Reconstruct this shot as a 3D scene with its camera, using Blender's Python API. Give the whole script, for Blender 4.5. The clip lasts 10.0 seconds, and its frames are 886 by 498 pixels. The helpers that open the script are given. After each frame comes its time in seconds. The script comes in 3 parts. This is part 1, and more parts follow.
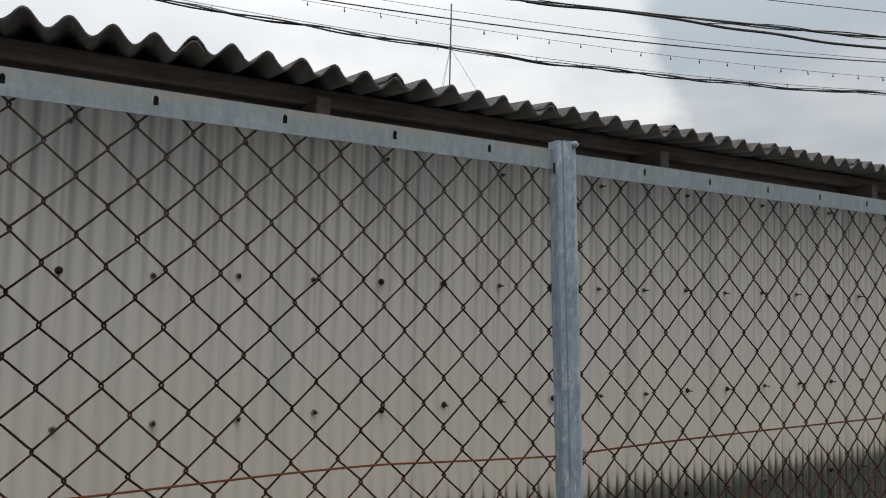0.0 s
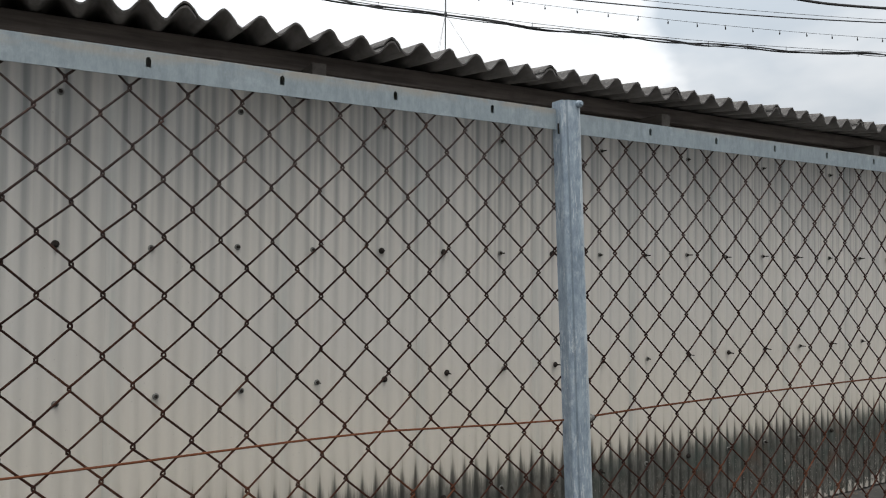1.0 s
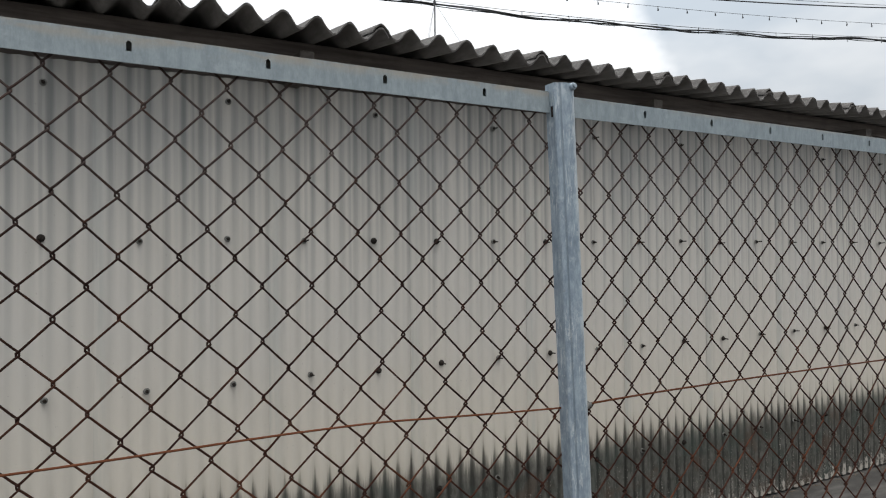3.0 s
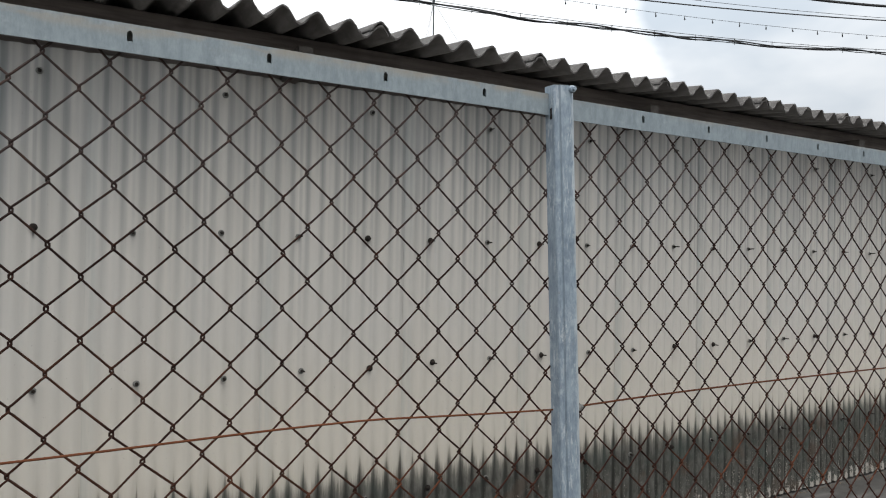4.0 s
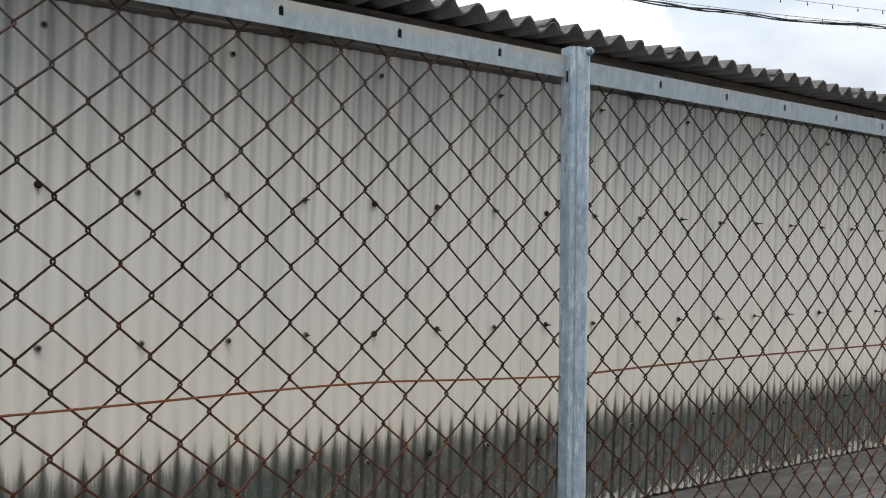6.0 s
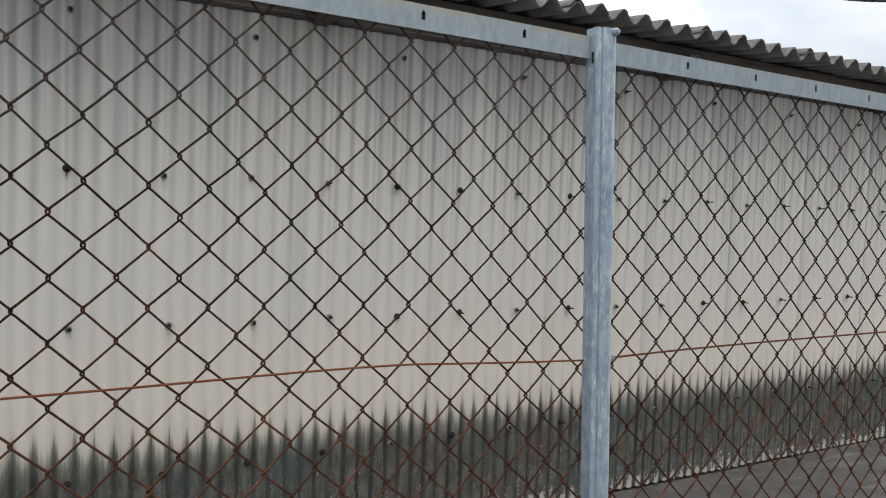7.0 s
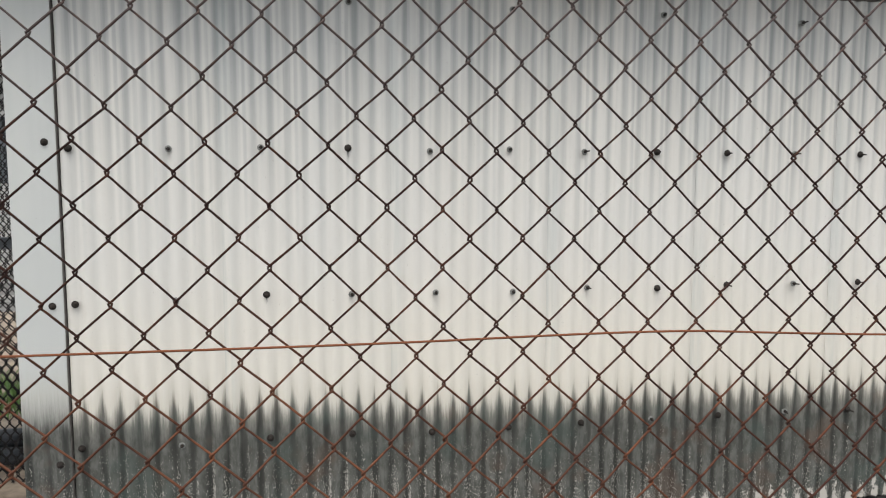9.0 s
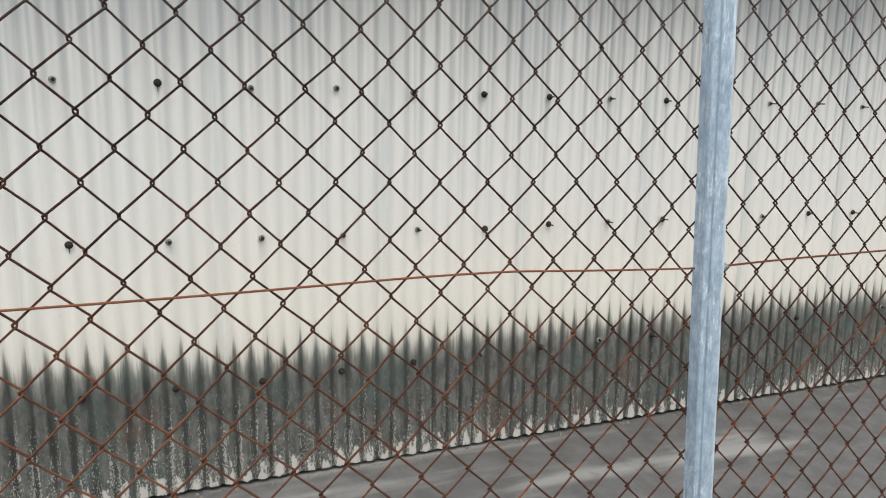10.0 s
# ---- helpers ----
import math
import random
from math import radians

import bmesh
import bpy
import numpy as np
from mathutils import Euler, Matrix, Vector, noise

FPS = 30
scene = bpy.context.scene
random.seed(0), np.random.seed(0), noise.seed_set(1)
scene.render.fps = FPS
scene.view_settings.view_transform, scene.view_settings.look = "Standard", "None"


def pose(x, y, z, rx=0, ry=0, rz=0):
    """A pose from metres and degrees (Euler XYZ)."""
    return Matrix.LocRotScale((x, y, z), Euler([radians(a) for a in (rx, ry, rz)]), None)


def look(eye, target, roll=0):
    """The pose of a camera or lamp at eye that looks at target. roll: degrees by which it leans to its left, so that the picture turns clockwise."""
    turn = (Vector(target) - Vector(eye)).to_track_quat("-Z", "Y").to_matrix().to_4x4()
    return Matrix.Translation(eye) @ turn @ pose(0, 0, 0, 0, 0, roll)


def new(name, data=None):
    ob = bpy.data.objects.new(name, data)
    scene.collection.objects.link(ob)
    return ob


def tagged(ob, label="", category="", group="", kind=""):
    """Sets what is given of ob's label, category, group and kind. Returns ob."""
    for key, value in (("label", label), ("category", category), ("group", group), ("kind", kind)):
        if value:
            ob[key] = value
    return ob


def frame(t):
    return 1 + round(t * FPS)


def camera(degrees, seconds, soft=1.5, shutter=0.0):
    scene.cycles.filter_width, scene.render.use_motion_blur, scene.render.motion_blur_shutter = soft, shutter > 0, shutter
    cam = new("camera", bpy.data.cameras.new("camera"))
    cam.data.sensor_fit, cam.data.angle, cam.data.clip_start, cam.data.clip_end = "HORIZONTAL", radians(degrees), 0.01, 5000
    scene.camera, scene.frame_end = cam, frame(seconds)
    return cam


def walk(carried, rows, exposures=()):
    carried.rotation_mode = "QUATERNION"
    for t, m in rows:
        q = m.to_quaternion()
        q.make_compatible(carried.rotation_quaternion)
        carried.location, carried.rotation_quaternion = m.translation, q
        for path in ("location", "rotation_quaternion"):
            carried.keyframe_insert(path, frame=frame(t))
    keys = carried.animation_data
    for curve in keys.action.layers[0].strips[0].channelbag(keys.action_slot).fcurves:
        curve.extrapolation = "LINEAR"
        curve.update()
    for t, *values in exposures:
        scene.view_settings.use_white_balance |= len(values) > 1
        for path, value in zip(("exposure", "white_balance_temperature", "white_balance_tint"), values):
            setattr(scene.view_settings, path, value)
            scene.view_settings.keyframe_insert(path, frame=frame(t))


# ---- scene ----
cam = camera(64.1, 10.0, soft=1.1)
PATH = [
    (0, (0.012, -2.879, 1.503), (0.96, -1.123, 1.632), 1.3),
    (0.5, (0.009, -2.856, 1.493), (0.953, -1.096, 1.578), 1.1),
    (1, (0.014, -2.847, 1.489), (0.971, -1.092, 1.537), 0.3),
    (1.5, (0.02, -2.845, 1.488), (0.993, -1.098, 1.531), -0.3),
    (2, (0.024, -2.841, 1.486), (0.995, -1.092, 1.526), -0.6),
    (2.5, (0.03, -2.825, 1.482), (0.998, -1.076, 1.507), -1.0),
    (4, (0.02, -2.816, 1.479), (1.015, -1.082, 1.502), 0.9),
    (4.5, (0.02, -2.808, 1.473), (1.012, -1.071, 1.442), 1.4),
    (5, (0.016, -2.8, 1.467), (1.003, -1.061, 1.424), 1.7),
    (6.5, (0.017, -2.789, 1.463), (1.002, -1.05, 1.381), 2.5),
    (7, (0.014, -2.788, 1.465), (0.95, -1.024, 1.353), 2.1),
    (7.5, (-0.005, -2.768, 1.453), (0.798, -0.94, 1.342), 1.4),
    (7.8, (-0.045, -2.75, 1.454), (0.515, -0.833, 1.343), 0.6),
    (8, (-0.058, -2.755, 1.442), (0.353, -0.800, 1.342), -0.0),
    (8.5, (-0.070, -2.753, 1.438), (0.216, -0.779, 1.292), -0.2),
    (9, (-0.059, -2.745, 1.432), (0.252, -0.778, 1.243), 0.1),
    (9.5, (-0.043, -2.745, 1.433), (0.403, -0.808, 1.213), 0.6),
    (9.8, (-0.016, -2.722, 1.429), (0.618, -0.847, 1.138), 1.0),
    (10, (-0.002, -2.716, 1.432), (0.731, -0.888, 1.084), 0.8),
]
EXPOSURE = [(0, -1.92, 6560, 10), (0.5, -1.58, 6530, 10), (1.0, -1.51, 6530, 10), (1.5, -1.47, 6560, 10), (2.5, -1.49, 6520, 10), (4.0, -1.34, 6490, 10), (4.5, -1.11, 6480, 10), (5, -1.2, 6460, 10), (6.5, -1.19, 6430, 10), (7.5, -1.18, 6460, 10), (8.0, -1.11, 6480, 11), (8.5, -0.42, 6440, 10), (9, -0.46, 6430, 10), (10, -0.44, 6330, 9)]
walk(cam, [(t, look(eye, target, roll)) for t, eye, target, roll in PATH], EXPOSURE)

# ---- light ----
world = bpy.data.worlds.new("overcast_sky")
scene.world = world
world.use_nodes = True
wn, wl = world.node_tree.nodes, world.node_tree.links
wn.clear()
SUN_UP, SUN_ROUND = radians(63), radians(187)


def world_node(kind, **values):
    n = wn.new("ShaderNode" + kind)
    for key, v in values.items():
        n.inputs[key].default_value = v
    return n


def world_math(op, a, b, c=0.0):
    n = wn.new("ShaderNodeMath")
    n.operation = op
    for i, v in enumerate((a, b, c)):
        if isinstance(v, (int, float)):
            n.inputs[i].default_value = v
        else:
            wl.new(v, n.inputs[i])
    return n.outputs[0]


def world_span(v, lo, hi, to_lo, to_hi):
    n = wn.new("ShaderNodeMapRange")
    n.interpolation_type = "SMOOTHSTEP"
    wl.new(v, n.inputs["Value"])
    for key, x in (("From Min", lo), ("From Max", hi), ("To Min", to_lo), ("To Max", to_hi)):
        n.inputs[key].default_value = x
    return n.outputs["Result"]


def world_mix(f, a, b):
    n = wn.new("ShaderNodeMix")
    n.data_type = "RGBA"
    for key, v in (("Factor", f), ("A", a), ("B", b)):
        if isinstance(v, (tuple, float)):
            n.inputs[key].default_value = v
        else:
            wl.new(v, n.inputs[key])
    return n.outputs["Result"]


def world_noise(scale, detail, rough, shift, stretch):
    mp = world_node("Mapping", Location=shift, Scale=stretch)
    wl.new(w_co.outputs["Generated"], mp.inputs["Vector"])
    n = world_node("TexNoise", Scale=scale, Detail=detail, Roughness=rough)
    wl.new(mp.outputs["Vector"], n.inputs["Vector"])
    return n.outputs["Fac"]


def world_scaled(v, by):
    n = wn.new("ShaderNodeVectorMath")
    n.operation = "SCALE"
    wl.new(v, n.inputs[0])
    if isinstance(by, float):
        n.inputs["Scale"].default_value = by
    else:
        wl.new(by, n.inputs["Scale"])
    return n.outputs["Vector"]


sky = wn.new("ShaderNodeTexSky")
sky.sky_type = "NISHITA"
sky.sun_disc = False
sky.sun_elevation, sky.sun_rotation = SUN_UP, SUN_ROUND
sky.dust_density = 3.0
w_co = wn.new("ShaderNodeTexCoord")
w_split = wn.new("ShaderNodeSeparateXYZ")
wl.new(w_co.outputs["Generated"], w_split.inputs[0])
w_x, w_y, w_z = w_split.outputs
# bright thin overcast, and a blue-grey bank with a soft billowing edge towards +x
billow = world_noise(3.4, 6.0, 0.5, (0.9, 0.75, 0.2), (1.0, 1.0, 1.5))
soft_cloud = world_noise(2.2, 5.0, 0.55, (4.0, 1.2, 2.5), (1.0, 1.0, 2.4))
bank = world_span(world_math("MULTIPLY_ADD", world_math("SUBTRACT", billow, 0.5), 0.30, w_x), 0.625, 0.660, 0.0, 1.0)
thin = world_mix(world_span(soft_cloud, 0.35, 0.62, 0.0, 1.0), (2.15, 2.24, 2.32, 1), (2.75, 2.78, 2.80, 1))
grey = world_mix(world_span(soft_cloud, 0.40, 0.66, 0.0, 1.0), (1.34, 1.50, 1.66, 1), (1.95, 2.03, 2.10, 1))
clouds = world_mix(bank, thin, grey)
w_all = world_mix(0.9, world_scaled(sky.outputs["Color"], 0.10), clouds)
# brighter overhead, and where the overcast is thin ahead
w_gain = world_math("MULTIPLY", world_span(w_z, 0.0, 1.0, 0.74, 1.8), world_math("MULTIPLY_ADD", w_y, 0.25, 1.0))
w_bg = world_node("Background", Strength=1.25)
w_out = wn.new("ShaderNodeOutputWorld")
wl.new(world_scaled(w_all, w_gain), w_bg.inputs["Color"])
wl.new(w_bg.outputs["Background"], w_out.inputs["Surface"])

sun = new("sun", bpy.data.lights.new("sun", "SUN"))
sun.data.energy, sun.data.angle, sun.data.color = 3.0, radians(24), (1.0, 0.95, 0.875)
sun.matrix_world = look((-0.7, -5.05, 10.0), (0, 0, 0))


# ---- materials ----
class Mat:
    """A node material with short-hands for noise, ramps and mixing on world position."""

    def __init__(self, name, rough=0.8, metal=0.0):
        self.m = bpy.data.materials.new(name)
        self.m.use_nodes = True
        self.t = self.m.node_tree
        self.b = self.t.nodes["Principled BSDF"]
        self.b.inputs["Roughness"].default_value = rough
        self.b.inputs["Metallic"].default_value = metal
        self.geo = self.t.nodes.new("ShaderNodeNewGeometry")
        self.pos = self.geo.outputs["Position"]

    def put(self, out, key):
        self.t.links.new(out, self.b.inputs[key])

    def feed(self, node, key, v):
        if isinstance(v, (int, float, tuple)):
            node.inputs[key].default_value = v
        else:
            self.t.links.new(v, node.inputs[key])

    def noise(self, scale, detail=4.0, rough=0.55, stretch=(1, 1, 1), shift=(0, 0, 0), vec=None):
        mp = self.t.nodes.new("ShaderNodeMapping")
        mp.inputs["Scale"].default_value = stretch
        mp.inputs["Location"].default_value = shift
        self.t.links.new(vec or self.pos, mp.inputs["Vector"])
        n = self.t.nodes.new("ShaderNodeTexNoise")
        n.inputs["Scale"].default_value, n.inputs["Detail"].default_value = scale, detail
        n.inputs["Roughness"].default_value = rough
        self.t.links.new(mp.outputs["Vector"], n.inputs["Vector"])
        return n.outputs["Fac"]

    def math(self, op, a, b=0.0, c=0.0):
        n = self.t.nodes.new("ShaderNodeMath")
        n.operation = op
        for i, v in enumerate((a, b, c)):
            self.feed(n, i, v)
        return n.outputs[0]

    def span(self, v, lo, hi, to_lo=0.0, to_hi=1.0, kind="SMOOTHSTEP"):
        n = self.t.nodes.new("ShaderNodeMapRange")
        n.interpolation_type = kind
        self.feed(n, "Value", v)
        for k, x in (("From Min", lo), ("From Max", hi), ("To Min", to_lo), ("To Max", to_hi)):
            self.feed(n, k, x)
        return n.outputs["Result"]

    def mix(self, f, a, b, blend="MIX"):
        n = self.t.nodes.new("ShaderNodeMix")
        n.data_type, n.blend_type = "RGBA", blend
        self.feed(n, "Factor", f)
        for k, v in (("A", a), ("B", b)):
            self.feed(n, k, (*v, 1.0) if isinstance(v, tuple) and len(v) == 3 else v)
        return n.outputs["Result"]

    def axes(self):
        n = self.t.nodes.new("ShaderNodeSeparateXYZ")
        self.t.links.new(self.pos, n.inputs[0])
        return n.outputs

    def chance(self):
        return self.t.nodes.new("ShaderNodeObjectInfo").outputs["Random"]

    def bump(self, height, strength=0.3, distance=0.002):
        n = self.t.nodes.new("ShaderNodeBump")
        n.inputs["Strength"].default_value, n.inputs["Distance"].default_value = strength, distance
        self.t.links.new(height, n.inputs["Height"])
        self.put(n.outputs["Normal"], "Normal")


def painted_slate(name, pitch, tongues=1.0):
    """Weathered cream paint on cement sheet: grey runs, grey-black mould rising from the foot, paint flaked off there."""
    k = Mat(name, 0.78)
    k.b.inputs["Specular IOR Level"].default_value = 0.2
    x, y, z = k.axes()
    phase = k.math("FRACT", k.math("ADD", k.math("DIVIDE", x, pitch), 39.9))
    ridge = k.math("ABSOLUTE", k.math("SUBTRACT", k.math("MULTIPLY", phase, 2.0), 1.0))  # 0 on the crests
    ridge = k.math("SUBTRACT", 1.0, ridge)  # 1 in the troughs
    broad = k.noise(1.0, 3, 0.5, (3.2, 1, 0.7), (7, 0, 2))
    sheet = k.chance()
    cream = k.mix(k.span(z, 0.6, 1.35), (0.542, 0.506, 0.445), (0.530, 0.501, 0.456))
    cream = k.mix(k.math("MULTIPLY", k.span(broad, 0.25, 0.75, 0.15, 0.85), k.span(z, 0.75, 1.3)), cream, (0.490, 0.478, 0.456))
    cream = k.mix(k.math("MULTIPLY", sheet, 0.25), cream, (0.44, 0.44, 0.425))
    if not tongues:
        cream = k.mix(k.span(broad, 0.2, 0.8), (0.405, 0.408, 0.388), (0.375, 0.382, 0.370))
    # rain dirt and painted shade: a narrow run down every trough, a fainter dirt run down every crest, each fading out
    # at its own height
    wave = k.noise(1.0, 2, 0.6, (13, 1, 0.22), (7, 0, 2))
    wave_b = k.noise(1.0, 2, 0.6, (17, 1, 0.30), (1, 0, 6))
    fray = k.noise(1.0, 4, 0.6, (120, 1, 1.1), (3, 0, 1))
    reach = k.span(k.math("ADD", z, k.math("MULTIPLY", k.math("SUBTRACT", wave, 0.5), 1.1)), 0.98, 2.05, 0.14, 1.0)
    # the trough runs also carry the corrugation's own shade as colour
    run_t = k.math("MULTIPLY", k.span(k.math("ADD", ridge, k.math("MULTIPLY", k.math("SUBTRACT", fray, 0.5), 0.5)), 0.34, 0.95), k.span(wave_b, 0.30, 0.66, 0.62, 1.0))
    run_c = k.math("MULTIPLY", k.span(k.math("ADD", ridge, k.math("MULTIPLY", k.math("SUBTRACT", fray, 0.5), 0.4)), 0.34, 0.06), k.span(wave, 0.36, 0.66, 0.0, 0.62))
    grime_and_shade = k.math("MULTIPLY", k.math("MAXIMUM", run_t, run_c), reach)
    # patchy dirt film with some eave shade painted in, thicker towards the top
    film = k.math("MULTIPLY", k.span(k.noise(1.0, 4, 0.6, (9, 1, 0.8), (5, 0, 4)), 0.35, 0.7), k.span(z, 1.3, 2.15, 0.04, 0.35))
    grime_and_shade = k.math("ADD", k.math("MULTIPLY", grime_and_shade, 0.56), film)
    col = k.mix(k.math("MULTIPLY", grime_and_shade, 0.10 + 0.90 * tongues), cream, (0.150, 0.168, 0.172))
    lap = k.math("FRACT", k.math("ADD", k.math("DIVIDE", k.math("SUBTRACT", x, 0.168), 0.635), 20.0))
    band = k.math("MULTIPLY", k.span(lap, 0.10, 0.012), k.span(k.noise(1.0, 4, 0.6, (30, 1, 1.2), (4, 0, 7)), 0.30, 0.62))
    col = k.mix(k.math("MULTIPLY", band, 0.40 * tongues), col, (0.26, 0.295, 0.29))
    specks = k.span(k.noise(95, 2, 0.5, shift=(1, 2, 3)), 0.72, 0.75)
    col = k.mix(k.math("MULTIPLY", specks, 0.35), col, (0.25, 0.24, 0.22))
    # the mould: a broad front with a pointed tongue in every trough
    front = k.math("ADD", 0.508 if tongues else 0.60, k.math("MULTIPLY", k.noise(1.0, 2, 0.5, (1.3, 1, 0.01), (2, 0, 0)), 0.06))
    front = k.math("SUBTRACT", front, k.math("MULTIPLY", k.span(x, -1.2, 1.0, -1.0, 1.0), 0.018))
    height = k.math("ADD", 0.030 * tongues, k.math("MULTIPLY", k.noise(1.0, 3, 0.7, (13, 1, 0.02), (5, 0, 0)), 0.12 * tongues))
    tongue = k.math("MULTIPLY", k.math("POWER", ridge, 2.3), height)
    frayed = k.math("MULTIPLY", k.math("SUBTRACT", k.noise(1.0, 5, 0.75, (110, 1, 4.5)), 0.5), 0.16)
    level = k.math("SUBTRACT", k.math("ADD", k.math("ADD", front, tongue), frayed), z)
    mould = k.span(level, -0.030, 0.055 if tongues else 0.16)
    haze = k.math("MULTIPLY", k.span(level, -0.13, 0.02), 0.30)
    col = k.mix(haze, col, (0.30, 0.275, 0.215))
    shade = k.noise(14, 5, 0.65, (2.5, 1, 1))
    black = k.mix(k.span(shade, 0.32, 0.68), (0.040, 0.041, 0.036), (0.098, 0.099, 0.089))
    # blackest in ragged runs down the troughs
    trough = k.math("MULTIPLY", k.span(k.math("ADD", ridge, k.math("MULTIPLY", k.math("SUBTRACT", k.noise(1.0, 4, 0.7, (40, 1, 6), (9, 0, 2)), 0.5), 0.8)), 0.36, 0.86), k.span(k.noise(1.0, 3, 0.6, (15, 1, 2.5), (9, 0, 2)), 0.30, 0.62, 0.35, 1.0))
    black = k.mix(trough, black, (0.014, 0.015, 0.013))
    black = k.mix(k.math("MULTIPLY", k.span(k.noise(1.0, 4, 0.65, (60, 1, 4), (2, 0, 9)), 0.52, 0.70), 0.55), black, (0.020, 0.021, 0.019))
    black = k.mix(k.math("MULTIPLY", k.span(k.noise(4.2, 3, 0.6, shift=(4.7, 4, 4)), 0.54, 0.66), 0.50), black, (0.060, 0.034, 0.022))
    black = k.mix(k.math("MULTIPLY", k.span(k.noise(3.0, 3, 0.6, shift=(14, 4, 9)), 0.50, 0.64), 0.55), black, (0.036, 0.052, 0.046))
    deep = k.math("MULTIPLY", k.span(level, -0.005, 0.13, 0.72, 0.97), mould)
    col = k.mix(deep, col, black)
    # lime-white flecks in upright trails on the flanks, and bare white scabs on the crests at the foot
    flank = k.span(k.math("ABSOLUTE", k.math("SUBTRACT", ridge, 0.62)), 0.42, 0.05)
    trail = k.noise(1.0, 4, 0.6, (45, 1, 3.0), (6, 0, 8))
    fleck_n = k.noise(140, 4, 0.72, (1.5, 1, 0.8), (0, 0, 5))
    need = k.math("SUBTRACT", k.span(z, 0.03, 0.42, 0.585, 0.69, "LINEAR"), k.math("ADD", k.math("MULTIPLY", flank if tongues else 0.5, 0.075), k.math("MULTIPLY", k.math("SUBTRACT", trail, 0.5), 0.52)))
    need = k.math("ADD", need, k.span(x, 0.4, 1.7, 0.0, 0.035))
    flecks = k.math("MULTIPLY", k.span(k.math("SUBTRACT", fleck_n, need), 0.0, 0.02), k.span(z, 0.44, 0.36))
    scab = k.noise(30, 6, 0.75, (1.4, 1, 0.7), (2, 0, 3))
    patch = k.span(k.math("SUBTRACT", scab, k.math("ADD", k.span(z, 0.01, 0.17, 0.36, 0.76, "LINEAR"), k.math("ADD", k.math("MULTIPLY", k.span(ridge, 0.30, 0.85), 0.34), k.math("MULTIPLY", k.math("SUBTRACT", k.noise(5, 3, 0.6, shift=(8, 1, 2)), 0.5), 0.5)))), 0.0, 0.025)
    col = k.mix(k.math("MULTIPLY", k.math("MAXIMUM", k.math("MULTIPLY", flecks, 0.72), patch), 0.85), col, (0.41, 0.385, 0.345))
    k.put(col, "Base Color")
    k.bump(k.math("ADD", k.noise(160, 5, 0.6), k.math("MULTIPLY", flecks, 1.2)), 0.35, 0.0015)
    return k.m


def slate_roof():
    k = Mat("weathered_slate_roofing", 0.9)
    n = k.noise(11, 6, 0.65)
    lichen = k.span(k.noise(55, 5, 0.7, shift=(2, 1, 0)), 0.54, 0.64)
    col = k.mix(k.span(n, 0.3, 0.7), (0.066, 0.061, 0.058), (0.130, 0.122, 0.116))
    col = k.mix(k.math("MULTIPLY", lichen, 0.6), col, (0.24, 0.24, 0.225))
    col = k.mix(k.math("MULTIPLY", k.chance(), 0.2), col, (0.07, 0.07, 0.07))
    k.put(col, "Base Color")
    k.bump(k.noise(120, 6, 0.7), 0.6, 0.003)
    return k.m


